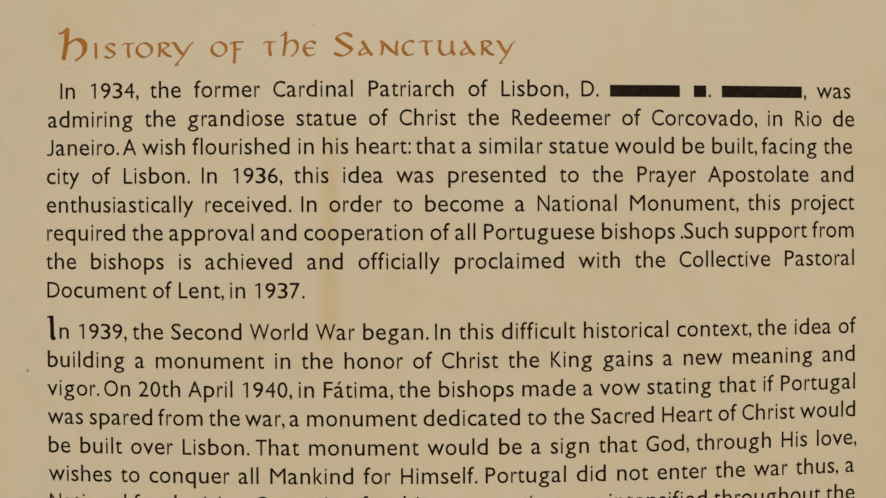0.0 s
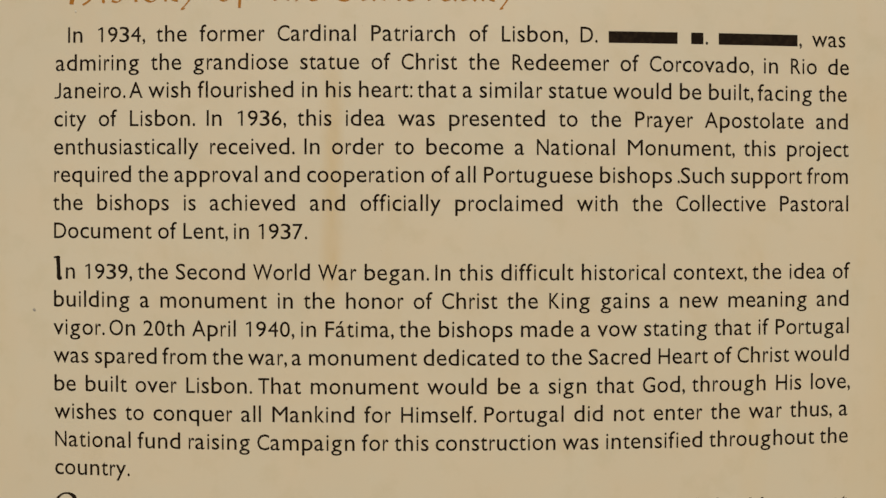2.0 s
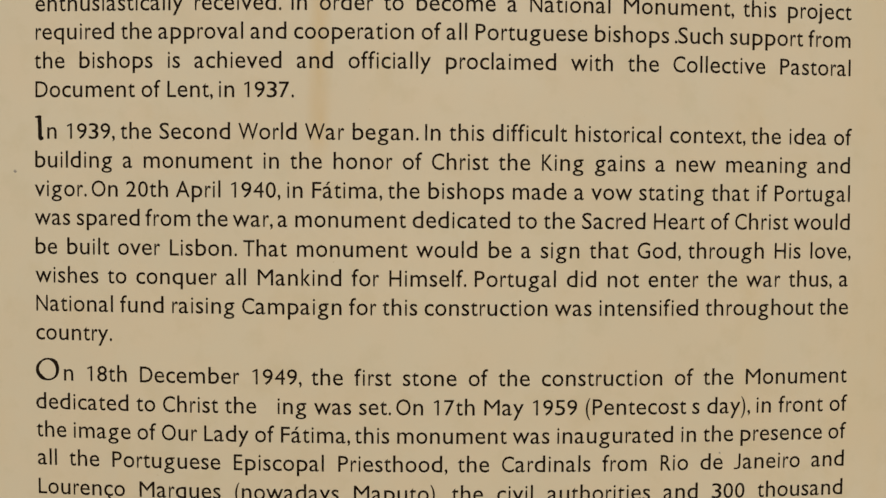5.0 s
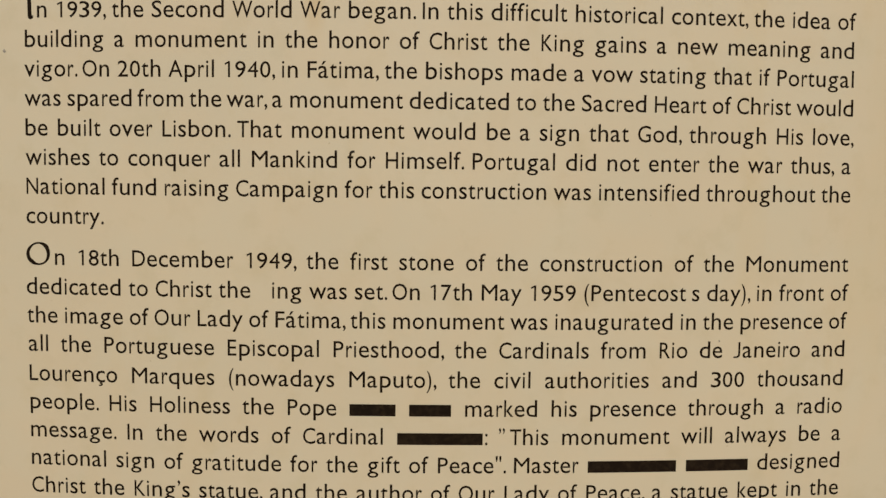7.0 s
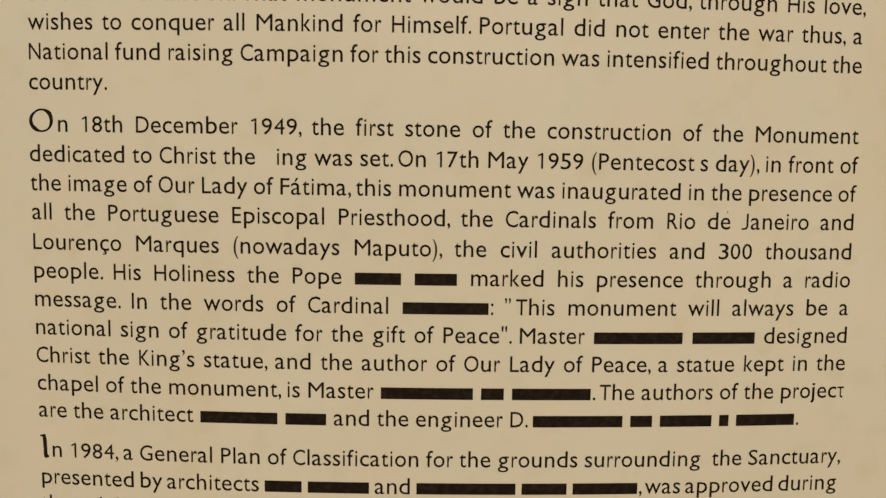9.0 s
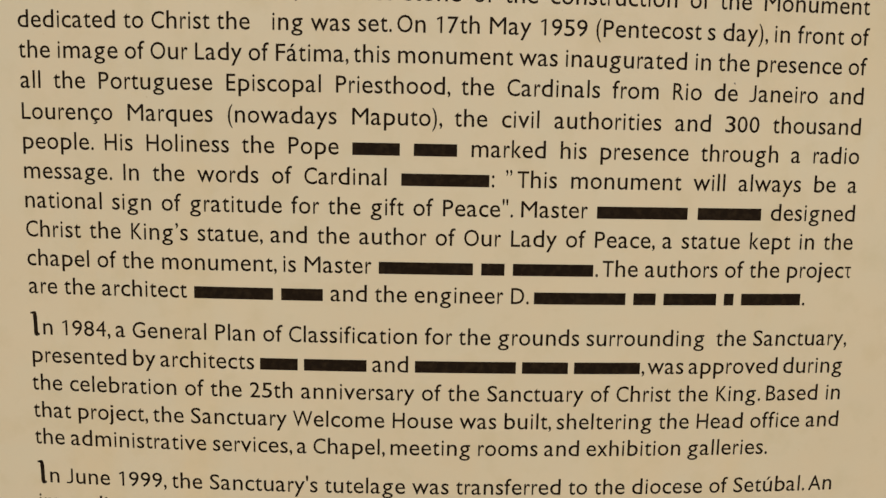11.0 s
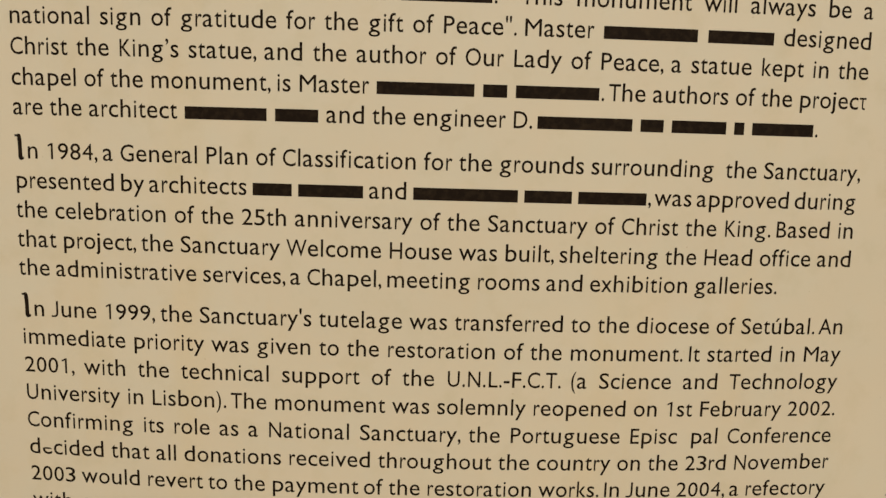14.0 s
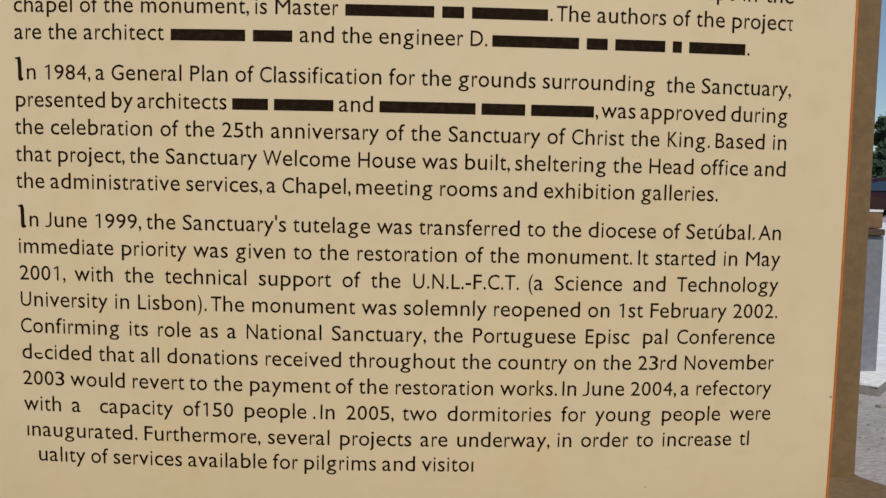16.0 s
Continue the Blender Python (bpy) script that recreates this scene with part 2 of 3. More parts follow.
def height(c, y):
    """From the built-in font's heights to those of the printed face."""
    if c.isupper() or c.isdigit():
        return y * (0.674 if c.isupper() else 0.652) / 0.682
    if c == "\u03c4":
        return y * 0.484 / 0.542
    if y <= 0:
        return y * 0.92
    return y * 0.484 / 0.449 if y < 0.449 else 0.484 + (y - 0.449) * (0.712 - 0.484) / (0.682 - 0.449)


def glyph(c):
    """Points and faces of a letter, in em, the pen at x = 0."""
    if c not in GLYPHS:
        if c == "1":
            pts = [(0.255, 0), (0.340, 0), (0.340, 0.65), (0.268, 0.65), (0.255, 0.638), (0.115, 0.565), (0.132, 0.502), (0.255, 0.562)]
            GLYPHS[c] = (pts, [(0, 1, 2, 3, 4, 7), (4, 5, 6, 7)])
            return GLYPHS[c]
        if c == "J":
            outer = [(0.295, 0.674), (0.295, 0.18), (0.286, 0.10), (0.25, 0.035), (0.18, -0.005), (0.09, -0.013), (-0.005, -0.004)]
            inner = [(0.209, 0.674), (0.209, 0.19), (0.203, 0.13), (0.182, 0.087), (0.14, 0.063), (0.085, 0.056), (0.008, 0.064)]
            GLYPHS[c] = (outer + inner, [(k, k + 7, k + 8, k + 1) for k in range(6)])
            return GLYPHS[c]
        _curve.body, _curve.offset = c, 0.0 if c in "M4" else 0.0025
        bpy.context.view_layer.update()
        mesh = bpy.data.meshes.new_from_object(_type.evaluated_get(bpy.context.evaluated_depsgraph_get()))
        xs = [v.co.x for v in mesh.vertices]
        lo, hi = min(xs), max(xs)
        a, b = LEFT.get(c, 0.04), ADVANCE[c] - RIGHT.get(c, 0.04)
        pts = [(a + (v.co.x - lo) * (b - a) / (hi - lo), height(c, v.co.y)) for v in mesh.vertices]
        GLYPHS[c] = (pts, [tuple(p.vertices) for p in mesh.polygons])
        bpy.data.meshes.remove(mesh)
    return GLYPHS[c]


def pieces(text):
    """Splits a line: letters, "<K>" a letter that has worn off, "<0.1>" or "<-0.1>" a wider or narrower gap, "[2.5]" a plain bar of that width, "{e" a half-worn letter."""
    i = 0
    while i < len(text):
        if text[i] in "<[":
            j = text.index(">" if text[i] == "<" else "]", i)
            inner = text[i + 1:j]
            yield ("gone", float(inner) if inner[0] in "0-" else sum(ADVANCE[c] for c in inner)) if text[i] == "<" else ("bar", float(inner))
            i = j + 1
        elif text[i] == "{":
            yield ("half", text[i + 1])
            i += 2
        elif text[i] == " ":
            yield ("space", {".": -0.13, ",": -0.10, ":": -0.10}.get(text[i - 1], 0.0))
            i += 1
        else:
            yield ("letter", text[i])
            i += 1


def wide(kind, what):
    return what if kind in ("gone", "bar") else ADVANCE[what]


def text_line(text, z, start, end, full):
    """One line of print on the sheet, set from start to end (or ragged) on a baseline at height z."""
    items = list(pieces(text))
    gaps = sum(k == "space" for k, _ in items)
    solid = sum(w if k == "space" else wide(k, w) for k, w in items) * EM
    space = (end + 0.001 - start - solid) / gaps if full else 0.228 * EM + (end - 1.0) / gaps if gaps else 0.0
    ob = new("text_line")
    ob.empty_display_size = 0.01
    ob.parent = board
    words, verts, faces, x = [], [], [], start - 0.0011
    for kind, what in items:
        if kind in ("letter", "half"):
            pts, polys = glyph(what)
            if kind == "half":
                polys = [p for p in polys if max(pts[i][1] for i in p) < 0.33]
            base = len(verts)
            verts += [(x + px * EM, z + py * EM) for px, py in pts]
            faces += [tuple(base + i for i in p) for p in polys]
        elif kind == "bar":
            a, b, lo, hi = x + 0.05 * EM, x + (what - 0.05) * EM, z, z + 0.5 * EM
            n = 6
            base = len(verts)
            verts += [(a + (b - a) * i / n, h) for i in range(n + 1) for h in (lo, hi)]
            faces += [(base + 2 * i, base + 2 * i + 2, base + 2 * i + 3, base + 2 * i + 1) for i in range(n)]
        elif kind == "space" and verts:
            words.append((verts, faces))
            verts, faces = [], []
        x += space + what * EM if kind == "space" else wide(kind, what) * EM
    for verts, faces in words + [(verts, faces)]:
        mesh = bpy.data.meshes.new("word")
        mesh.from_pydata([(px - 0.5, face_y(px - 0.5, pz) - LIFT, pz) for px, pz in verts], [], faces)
        mesh.materials.append(BLACK_INK)
        new("word", mesh).parent = ob
    return ob


def spline(points, closed=False, steps=7):
    """A smooth line through a few points."""
    n = len(points)
    out = []
    for i in range(n if closed else n - 1):
        p = [points[(i + k) % n] if closed else points[min(max(i + k, 0), n - 1)] for k in (-1, 0, 1, 2)]
        for s in range(steps):
            t = s / steps
            out.append(tuple(0.5 * (2 * b + (c - a) * t + (2 * a - 5 * b + 4 * c - d) * t * t + (3 * b - a - 3 * c + d) * t ** 3)
                             for a, b, c, d in zip(*p)))
    out.append(points[0] if closed else points[-1])
    return out


def pen(bm, points, nib, angle=28.0, closed=False, thin=0.3, lift=0.0):
    """A stroke of a broad nib held at a constant angle, drawn on the sheet. Points in column coordinates."""
    line = spline(points, closed)
    nx, nz = math.cos(radians(angle)) * nib / 2, math.sin(radians(angle)) * nib / 2
    prev = None
    for i, (x, z) in enumerate(line):
        a, b = line[max(i - 1, 0)], line[min(i + 1, len(line) - 1)]
        tx, tz = b[0] - a[0], b[1] - a[1]
        size = math.hypot(tx, tz) or 1.0
        px, pz = -tz / size, tx / size
        side = nx * px + nz * pz
        w = max(abs(side), thin * nib / 2)
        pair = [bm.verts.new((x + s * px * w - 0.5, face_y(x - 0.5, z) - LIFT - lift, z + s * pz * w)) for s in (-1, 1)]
        if prev:
            bm.faces.new((prev[0], pair[0], pair[1], prev[1]))
        prev = pair


# strokes of the heading's uncial letters, in a box one unit high; "o": closed
UNCIAL = {
    "I": ["-0.1,1 0.4,.95 0.5,.5 0.5,.05 0.9,0"],
    "S": [".95,.86 .55,1 .15,.8 .45,.55 .9,.27 .5,.0 .0,.1"],
    "T": ["0,.84 .18,.98 .6,.96 1,1", ".52,.95 .5,.4 .6,.0"],
    "O": ["o .5,1 .08,.75 .06,.3 .5,0 .93,.28 .94,.72"],
    "R": [".12,1 .16,.5 .1,0", ".0,.93 .5,1 .78,.78 .3,.5", ".3,.5 .65,.15 1,.02"],
    "Y": ["0,.98 .15,.92 .32,.5 .55,.12", "1,1 .8,.75 .5,.0 .2,-.55 .34,-.5"],
    "F": ["-.05,.84 .2,.97 1,1", ".3,.96 .34,.4 .28,-.5", ".32,.48 .8,.5"],
    "h": ["-.08,1.40 .10,1.47 .25,1.60 .23,.85 .12,.0", ".18,.68 .45,.98 .72,1.08 .96,.88 1,.52 .86,.18 .60,-.05"],
    "e": ["1,.82 .65,1 .2,.82 .06,.45 .3,.06 .65,0 1,.14", ".1,.52 .85,.52"],
    "A": [".25,1 .45,.7 .7,.3 1,.0", ".5,.58 .1,.3 .12,.03 .7,.22"],
    "N": [".12,1 .16,.5 .08,0", ".02,.98 .3,.75 .6,.35 .95,.03", ".95,1 .9,.5 .93,.0"],
    "C": ["1,.92 .6,1 .14,.75 .1,.3 .5,.0 1,.12"],
    "U": ["-.05,.95 .12,.95 .08,.4 .3,.03 .65,.1 .84,.4", ".84,1 .84,.3 1,.02"],
}


def uncial(bm, letter, x0, x1, z, high, nib, lift):
    for k, stroke in enumerate(UNCIAL[letter]):
        marks = stroke.split()
        closed = marks[0] == "o"
        pts = [tuple(float(v) for v in m.split(",")) for m in marks[closed:]]
        pen(bm, [(x0 + px * (x1 - x0), z + pz * high) for px, pz in pts], nib, 27.0, closed, 0.34, lift + k * 0.00006)


def heading(z, unit):
    """The title in ochre uncials; letters with where they begin and end along the column, in thousandths."""
    title = new("heading")
    title.empty_display_size = 0.01
    title.parent = board
    tagged(title, "ochre uncial heading")
    words = ("I60-68 S73-90 T95-113 O113-135 R139-159 Y156-186 O205-226 F228-247 T268-286 h290-312 e316-334 "
             "A383-402 N408-433 C435-452 T455-475 U478-501 A505-525 R529-548 Y548-574")
    made = [(w[0], *(int(v) / 1000 for v in w[1:].split("-")), z, unit, 0.0039) for w in words.split()]
    # the two tall capitals
    made += [("h", 0.0180, 0.0512, z - 0.0018, unit * 1.33, 0.0070), ("S", 0.3530, 0.3790, z - 0.0002, unit * 1.56, 0.0052)]
    for k, (letter, a, b, base, high, nib) in enumerate(made):
        bm = bmesh.new()
        uncial(bm, letter, a + 0.0015, b - 0.0015, base, high, nib, 0.00015 * (k % 2))
        part("heading_letter", bm, OCHRE_INK, title)


heading(1.6390, 0.0172)


def initial(letter, z, line):
    """A larger first letter, drawn with a broad pen."""
    bm = bmesh.new()
    if letter == "I":
        pen(bm, [(0.0006, z + 0.0262), (0.0045, z + 0.0262), (0.0072, z + 0.0235), (0.0078, z + 0.012), (0.0082, z + 0.0015),
                 (0.0112, z + 0.0002)], 0.0072, 22.0, False, 0.3)
    else:
        ring = [(0.0146 + 0.0128 * math.cos(a), z + 0.0133 + 0.0128 * math.sin(a)) for a in (math.tau * i / 12 for i in range(12))]
        pen(bm, ring, 0.0056, 16.0, True, 0.40)
    part("initial_letter", bm, BLACK_INK, line, "large serifed initial")


PARAGRAPHS = [
    ("", 0.0158, [
        "In 1934, the former Cardinal Patriarch of Lisbon, D. [3.129] [0.646]. [3.696], was",
        "admiring the grandiose statue of Christ the Redeemer of Corcovado, in Rio de",
        "Janeiro. A wish flourished in his heart: that a similar statue would be built, facing the",
        "city of Lisbon. In 1936, this idea was presented to the Prayer Apostolate and",
        "enthusiastically received. In order to become a National Monument, this project",
        "required the approval and cooperation of all Portuguese bishops<0.16>.<-0.05>Such support from",
        "the bishops is achieved and officially proclaimed with the Collective Pastoral",
        "Document of Lent, in 1937."]),
    ("I", 0.0150, [
        "n 1939, the Second World War began. In this difficult historical context, the idea of",
        "building a monument in the honor of Christ the King gains a new meaning and",
        "vigor. On 20th April 1940, in F\u00e1tima, the bishops made a vow stating that if Portugal",
        "was spared<-0.05> from<-0.05> the<-0.05> war, a monument dedicated to the Sacred Heart of Christ would",
        "be built over Lisbon. That monument would be a sign that God, through His love,",
        "wishes to conquer all Mankind for Himself. Portugal did not enter the war thus, a",
        "National fund raising Campaign for this construction was intensified throughout the",
        "country."]),
    ("O", 0.0338, [
        "n 18th December 1949, the first stone of the construction of the Monument",
        "dedicated to Christ the <K>ing was set. On 17th May 1959 (Pentecost<\u2019>s day), in front of",
        "the image of Our Lady of F\u00e1tima, this monument was inaugurated in the presence of",
        "all the Portuguese Episcopal Priesthood, the Cardinals from Rio de Janeiro and",
        "Louren\u00e7o Marques (nowadays Maputo), the civil authorities and 300 thousand",
        "people. His Holiness the Pope [2.029] [1.859] marked his presence through a radio",
        "message. In the words of Cardinal [3.696]: \u201d<0.16>This monument will always be a",
        "national sign of gratitude for the gift of Peace\". Master [3.926] [2.848] designed",
        "Christ the King\u2019s statue, and the author of Our Lady of Peace, a statue kept in the",
        "chapel of the monument, is Master [3.989] [1.065] [3.463]. The authors of the projec\u03c4",
        "are the architect [3.40] [1.83] and the engineer D. [3.96] [1.05] [2.38] [0.52] [2.73]."]),
    ("I", 0.0150, [
        "n 1984, a General Plan of Classification for the grounds surrounding <0.2>the Sanctuary,",
        "presented by architects [1.685] [2.723] and [4.342] [2.045] [2.926], was approved during",
        "the celebration of the 25th anniversary of the Sanctuary of Christ the King. Based in",
        "that project, the Sanctuary Welcome House was built, sheltering the Head office and",
        "the administrative services, a Chapel, meeting rooms and exhibition galleries."]),
    ("I", 0.0150, [
        "n June 1999, the Sanctuary's tutelage was transferred to the diocese of Set\u00fabal. An",
        "immediate priority was given to the restoration of the monument. It started in May",
        "2001, with the technical support of the U.N.L.-F.C.T. (a Science and Technology",
        "University in Lisbon). The monument was solemnly reopened on 1st February 2002.",
        "Confirming its role as a National Sanctuary, the Portuguese Episc<o>pal Conference",
        "d{ecided that all donations received throughout the country on the 23rd November",
        "2003 would revert<-0.04> to the payment<-0.05> of the restoration works.<-0.11> In June 2004, a refectory",
        "with a  capacity of150 people<-0.2> .<0.1>In 2005, two dormitories for young people were",
        "\u0131naugurated. Furthermore, several projects are underway, in order to increase tl<he>",
        "<q>ual\u0131ty of services available for pilgrims and visito\u0131"]),
]
# lines that were set a little in from or past the margins
NUDGE = {1: (0.002, -0.0052), 2: (0.0036, -0.0005), 3: (0.0027, -0.0036), 4: (0.0015, -0.0011), 5: (0.0011, -0.0016), 6: (0.0005, -0.001),
         7: (0.0004, -0.0005), 10: (-0.0004, 0.0006), 11: (0.0005, 0.0013), 12: (0.0004, 0.0017), 13: (-0.0006, 0.0033), 14: (0.0008, 0.0001),
         15: (-0.0005, 0.0009), 17: (0, 0.0008), 18: (-0.0013, 0.0017), 19: (-0.0007, 0.0011), 20: (0.0001, 0.0017), 21: (-0.001, 0.001),
         22: (-0.0006, 0.0009), 23: (-0.0007, 0.0007), 24: (-0.0007, 0.0016), 25: (-0.0002, 0.0008), 26: (-0.0002, 0.0006), 27: (0.0005, 0.0048),
         28: (0, 0.0034), 30: (-0.0006, 0.0009), 31: (-0.0005, 0.0015), 32: (-0.0006, -0.004), 34: (-0.0002, -0.0007), 35: (0.0007, -0.0013),
         36: (0.0002, 0.0005), 37: (0.0005, -0.0015), 38: (0.0014, -0.0018), 39: (0.0014, -0.0028), 40: (0.0023, -0.0011), 41: (0.004, 0.0015),
         42: (0.003, -0.0015)}
# how far single runs of lines sit above or below the even spacing: first line, last line, rise
RISE = ((1, 2, -0.0007), (6, 8, 0.0007), (9, 12, 0.0011), (13, 15, 0.0005), (17, 17, 0.0008), (21, 26, -0.0014), (27, 31, -0.0006), (33, 36, 0.0008), (37, 41, 0.0006), (42, 42, 0.0018))
count = 0
for order, (capital, inset, lines) in enumerate(PARAGRAPHS):
    for k, text in enumerate(lines):
        count += 1
        z = FIRST - LEADING * count - GAP * order + sum(rise for a, b, rise in RISE if a <= count <= b)
        begin, end = NUDGE.get(count, (0.0, 0.0))
        line = text_line(text, z, (inset if k == 0 else 0.0) + begin, 1.0 + end, k < len(lines) - 1)
        if k == 0 and capital:
            initial(capital, z, line)
bpy.data.objects.remove(_type)


def dirt_spot(x, z, r, seed, material=DIRT, label="small brown fleck of dirt"):
    """A small raised fleck of dirt on the sheet."""
    rnd = random.Random(seed)
    bm = bmesh.new()
    rim = [(x + r * rnd.uniform(0.6, 1.2) * math.cos(a), z + r * rnd.uniform(0.6, 1.2) * math.sin(a)) for a in (math.tau * i / 9 for i in range(9))]
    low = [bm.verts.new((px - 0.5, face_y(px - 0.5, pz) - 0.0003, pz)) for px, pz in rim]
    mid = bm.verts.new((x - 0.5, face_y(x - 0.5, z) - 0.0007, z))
    for a, b in zip(low, low[1:] + low[:1]):
        bm.faces.new((a, b, mid))
    part("dirt_spot", bm, material, board, label)


for n, (x, z, r) in enumerate(((1.0835, 0.2045, 0.0021), (0.828, 0.0837, 0.0014), (-0.0252, 1.2587, 0.0020), (0.330, 1.676, 0.0010), (0.838, 0.920, 0.0013))):
    dirt_spot(x, z, r, n)
dirt_spot(0.0285, 1.6285, 0.0018, 9, CHIP, "small pale fleck on the paint")

# ---- behind the board ----
pillar = thing("pillar", "square brown rendered pillar standing behind the board", "pillar", (0.622, 0.435, 0))
part("shaft", box(bmesh.new(), -0.149, 0.149, -0.149, 0.149, -0.03, 2.3, 0.014), RENDER, pillar)


def kerb_slab():
    outline = [(0.94, 0.983), (1.100, 0.863), (1.136, 0.836), (1.245, 0.958), (1.225, 0.99)]
    ob = new("kerb_slab", finish(slab(outline, -0.03, 0.022, 0.006), "kerb_slab"))
    ob.data.materials.append(KERB_STONE)
    tagged(ob, "grey kerb stone with a pale top at the edge of the sand", "kerb", kind="structure")
    top = [(1.11 + (x - 1.11) * 0.985, 0.93 + (y - 0.93) * 0.97) for x, y in outline]
    part("top_layer", slab(top, 0.0225, 0.030, 0.003), PAVING, ob, "pale limestone top layer")


kerb_slab()
pier = thing("low_pier", "low grey-blue rendered pier with a brown timber cap", "pier", (1.066, 1.065, 0.0))
part("body", box(bmesh.new(), -0.15, 0.150, -0.08, 0.08, 0.0, 0.385, 0.004), GREY, pier)
part("timber_cap", box(bmesh.new(), -0.158, 0.140, -0.088, 0.088, 0.404, 0.445, 0.006), TIMBER, pier, "brown timber cap")
part("lower_board", box(bmesh.new(), -0.156, 0.146, -0.090, 0.090, 0.386, 0.403, 0.003), DARK_TIMBER, pier, "dark brown board under the cap")
part("top_strip", box(bmesh.new(), -0.158, 0.140, -0.088, 0.088, 0.446, 0.453, 0.002), KERB, pier, "thin pale top strip")


def pebbles():
    rnd = random.Random(4)
    bm = bmesh.new()
    for _ in range(420):
        x, y = rnd.uniform(0.79, 1.7), rnd.uniform(-0.1, 0.85)
        if x < 0.80 + max(0, 0.3 - y) * 0.75:
            continue
        r = rnd.choice((0.002, 0.003, 0.003, 0.004, 0.009))
        made = bmesh.ops.create_icosphere(bm, subdivisions=1, radius=r, matrix=pose(x, y, -0.0005 + r * 0.35, 0, 0, rnd.uniform(0, 360))
                                          @ Matrix.Diagonal((rnd.uniform(0.8, 1.5), 1, 0.6, 1)))
        for v in made["verts"]:
            v.co += Vector((rnd.uniform(-1, 1), rnd.uniform(-1, 1), rnd.uniform(-1, 1))) * r * 0.15
    ob = new("pebbles", finish(bm, "pebbles"))
    ob.data.materials.append(STONES)
    tagged(ob, "small grey and dark pebbles strewn on the sand", "pebbles", kind="stuff")


pebbles()


# ---- far things past the paving ----
def car(at, turn):
    root = thing("parked_car", "dark red hatchback parked past the paving", "car", at, turn)
    profile = [(-1.95, 0.28), (-2.0, 0.62), (-1.9, 0.86), (-1.0, 0.95), (-0.45, 1.38), (0.1, 1.46), (1.1, 1.42), (1.75, 0.98), (1.95, 0.9), (2.0, 0.5), (1.95, 0.28)]
    bm = bmesh.new()
    sides = []
    for y, inset in ((-0.84, 0.0), (-0.80, 0.0), (0.80, 0.0), (0.84, 0.0)):
        sides.append([bm.verts.new((x * (0.985 if abs(y) > 0.82 else 1), y * (0.8 if z > 1.2 else 1), z - (0.02 if abs(y) > 0.82 and z > 0.5 else 0))) for x, z in profile])
    n = len(profile)
    for a, b in zip(sides, sides[1:]):
        for i in range(n):
            bm.faces.new((a[i], a[(i + 1) % n], b[(i + 1) % n], b[i]))
    bm.faces.new(sides[0])
    bm.faces.new(sides[-1][::-1])
    part("body", bm, CAR_RED, root)
    for side in (-1, 1):
        bm = bmesh.new()
        pts = [(-0.8, 0.97, 0.853), (-0.4, 1.33, 0.70), (0.95, 1.34, 0.70), (1.4, 0.99, 0.853)]
        front = [bm.verts.new((x, side * y, z)) for x, z, y in pts]
        back = [bm.verts.new((x, side * (y - 0.03), z)) for x, z, y in pts]
        bm.faces.new(front)
        bm.faces.new(back[::-1])
        for i in range(4):
            bm.faces.new((front[i], back[i], back[(i + 1) % 4], front[(i + 1) % 4]))
        part("side_window", bm, GLASS, root)
    for x0, z0, x1, z1, name in ((-0.98, 0.98, -0.48, 1.37, "windscreen"), (1.16, 1.41, 1.72, 1.01, "rear_window")):
        bm = bmesh.new()
        dx, dz = x1 - x0, z1 - z0
        nx, nz = -dz / math.hypot(dx, dz) * 0.012, dx / math.hypot(dx, dz) * 0.012
        quads = [[bm.verts.new((x + k * nx, s * w, z + k * nz)) for x, z, s, w in ((x0, z0, -1, 0.66), (x1, z1, -1, 0.6), (x1, z1, 1, 0.6), (x0, z0, 1, 0.66))] for k in (0.2, 1)]
        bm.faces.new(quads[0][::-1])
        bm.faces.new(quads[1])
        for i in range(4):
            bm.faces.new((quads[0][i], quads[0][(i + 1) % 4], quads[1][(i + 1) % 4], quads[1][i]))
        part(name, bm, GLASS, root)
    for x in (-1.25, 1.3):
        for side in (-1, 1):
            bm = bmesh.new()
            bmesh.ops.create_cone(bm, cap_ends=True, segments=24, radius1=0.31, radius2=0.31, depth=0.2, matrix=pose(x, side * 0.76, 0.31, 90))
            tyre = part("wheel", bm, RUBBER, root)
            bm = bmesh.new()
            bmesh.ops.create_cone(bm, cap_ends=True, segments=20, radius1=0.2, radius2=0.17, depth=0.03, matrix=pose(x, side * 0.872, 0.31, 90 * side))
            part("rim", bm, STEEL, tyre, "steel rim")
    for side in (-1, 1):
        part("headlight", box(bmesh.new(), -2.01, -1.93, side * 0.6 - 0.15, side * 0.6 + 0.15, 0.62, 0.76, 0.02), LAMP_GLASS, root)


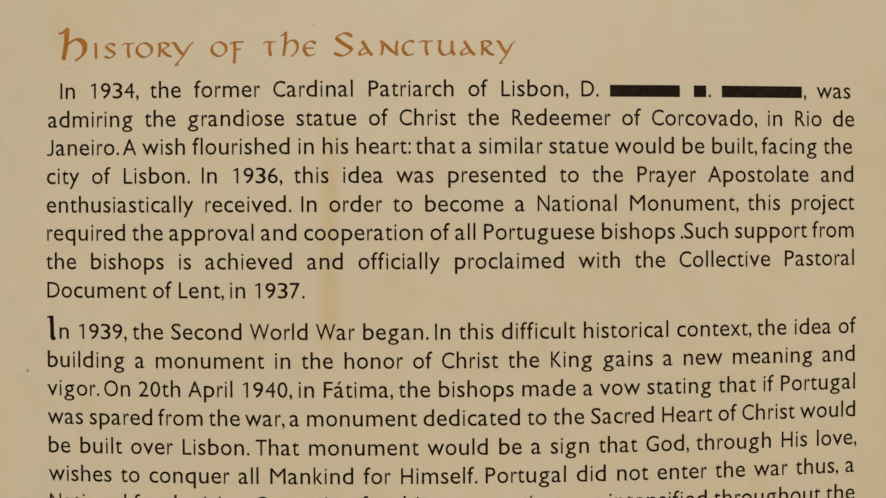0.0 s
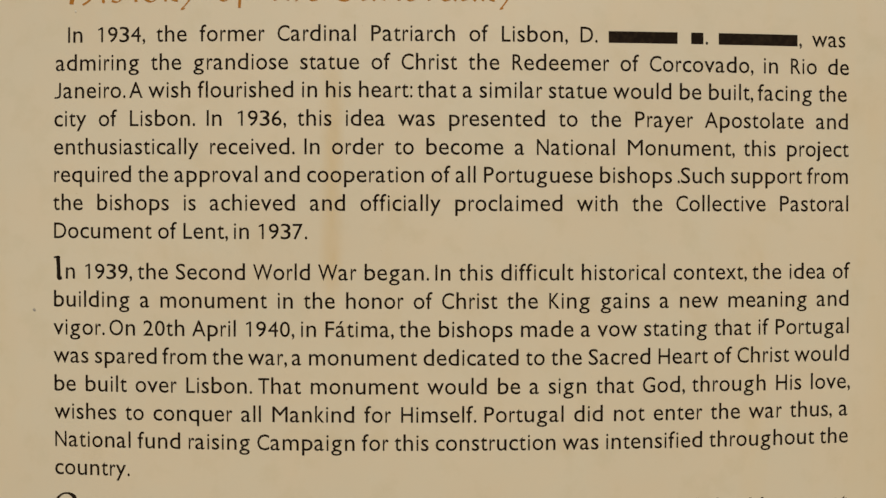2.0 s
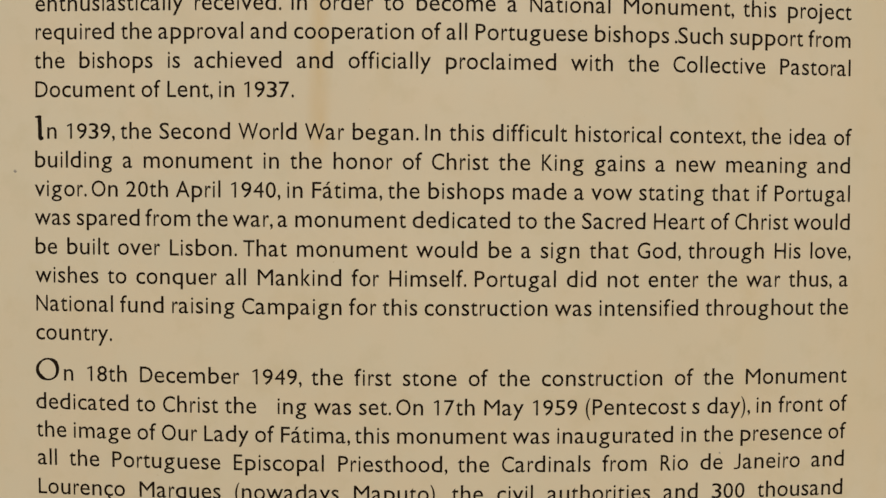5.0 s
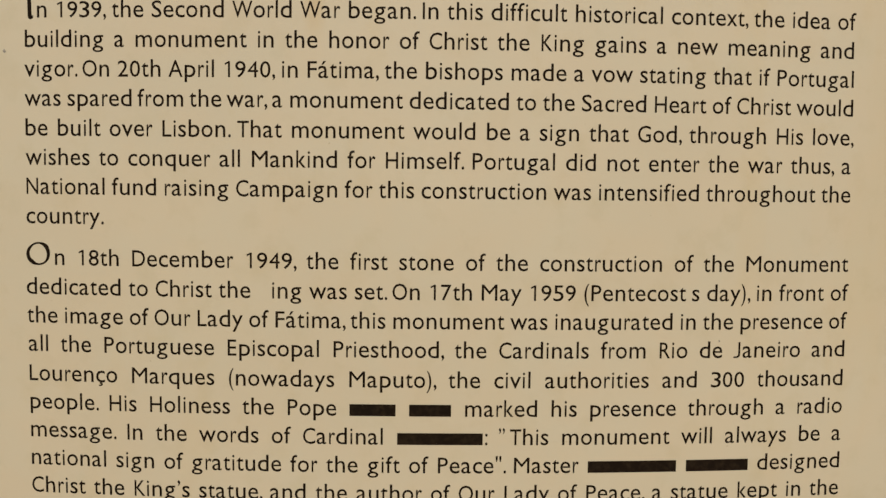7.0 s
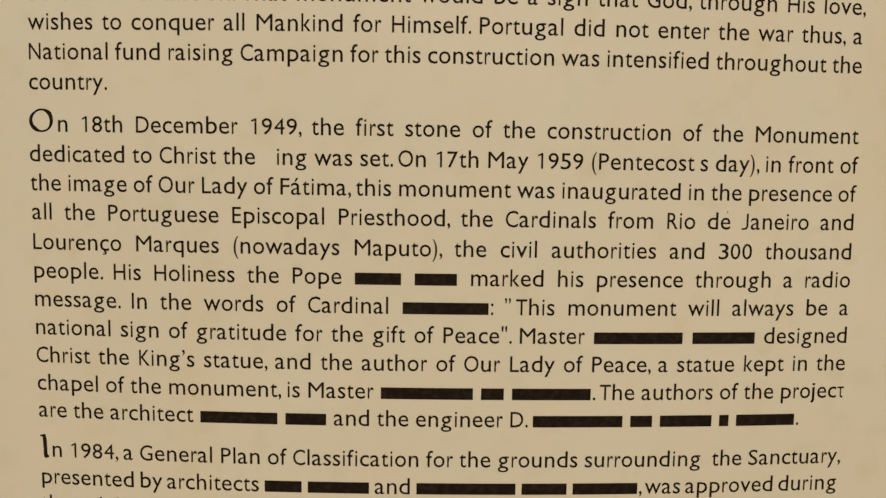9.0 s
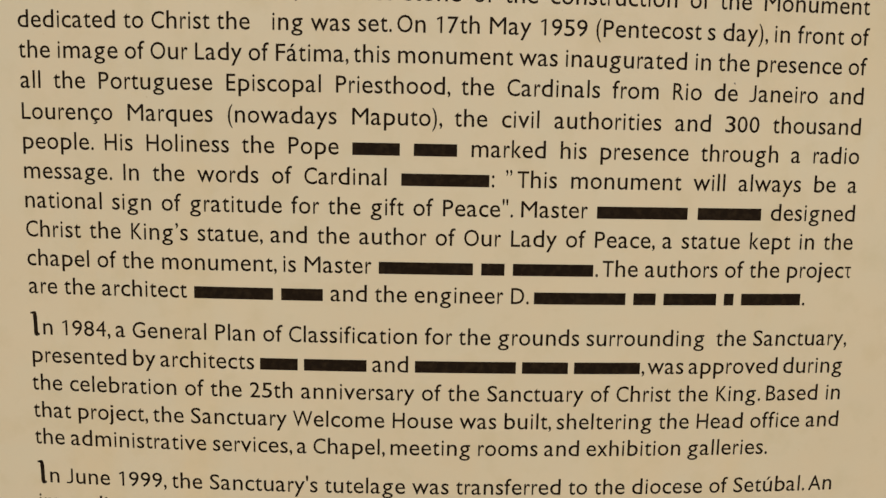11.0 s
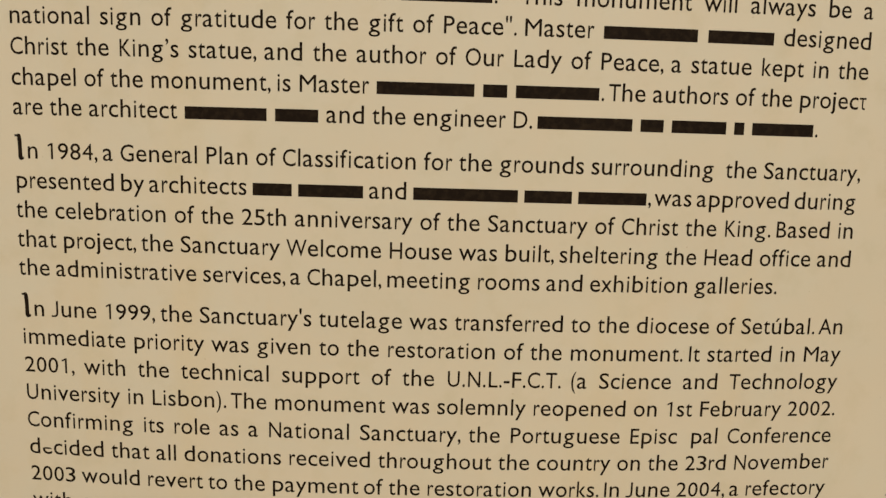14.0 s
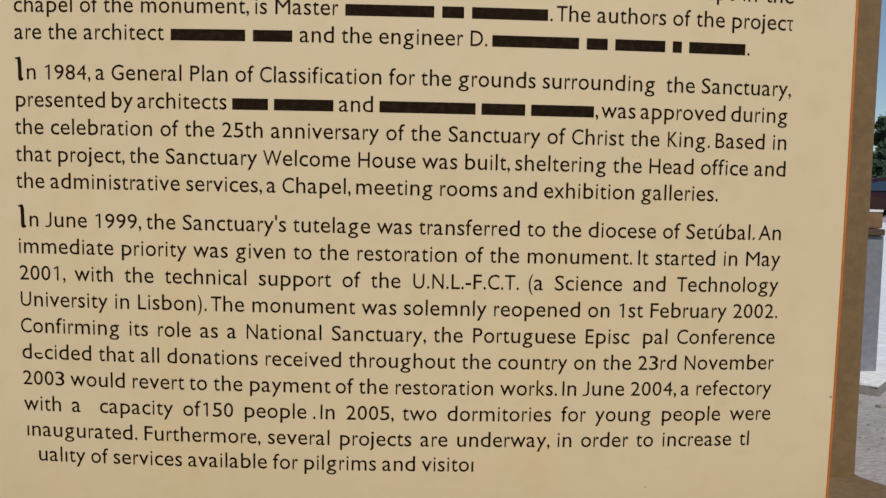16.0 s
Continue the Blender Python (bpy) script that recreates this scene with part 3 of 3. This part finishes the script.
def tree(at, high, seed):
    rnd = random.Random(seed)
    root = thing("tree", "dark green conifer standing behind the parked car", "tree", at, 0, "far trees")
    bm = bmesh.new()
    bmesh.ops.create_cone(bm, cap_ends=True, segments=10, radius1=0.14, radius2=0.03, depth=high * 0.95, matrix=pose(0, 0, high * 0.475))
    limbs = []
    for i in range(46):
        h = high * (0.12 + 0.84 * i / 46)
        a = rnd.uniform(0, math.tau)
        reach = (high - h) * 0.30 * rnd.uniform(0.7, 1.2) + 0.12
        tip = Vector((math.cos(a) * reach, math.sin(a) * reach, h + reach * 0.15))
        limbs.append((Vector((0, 0, h)), tip))
        mid = (limbs[-1][0] + tip) / 2
        bmesh.ops.create_cone(bm, cap_ends=True, segments=5, radius1=0.03, radius2=0.008, depth=(tip - limbs[-1][0]).length,
                              matrix=Matrix.Translation(mid) @ (tip - limbs[-1][0]).to_track_quat("Z", "Y").to_matrix().to_4x4())
    part("trunk", bm, BARK, root)
    verts, faces = [], []
    for base, tip in limbs:
        for _ in range(150):
            c = base.lerp(tip, rnd.uniform(0.15, 1.05)) + Vector((rnd.gauss(0, 0.09), rnd.gauss(0, 0.09), rnd.gauss(0, 0.07)))
            u = Vector((rnd.gauss(0, 1), rnd.gauss(0, 1), rnd.gauss(0, 0.6))).normalized() * rnd.uniform(0.08, 0.18)
            w = u.orthogonal().normalized() * rnd.uniform(0.04, 0.08)
            k = len(verts)
            verts += [tuple(c - u), tuple(c + w), tuple(c + u), tuple(c - w)]
            faces.append((k, k + 1, k + 2, k + 3))
    mesh = bpy.data.meshes.new("crown")
    mesh.from_pydata(verts, [], faces)
    mesh.materials.append(LEAF)
    crown = new("crown", mesh)
    crown.parent = root


car((16.6, 27.83, FAR_GROUND), 8)
tree((24.35, 40.0, FAR_GROUND), 5.3, 3)
tree((26.2, 42.0, FAR_GROUND), 6.0, 5)
tree((23.9, 44.5, FAR_GROUND), 3.6, 8)
tree((25.2, 37.0, FAR_GROUND), 3.1, 9)
tree((23.3, 38.5, FAR_GROUND), 2.7, 12)
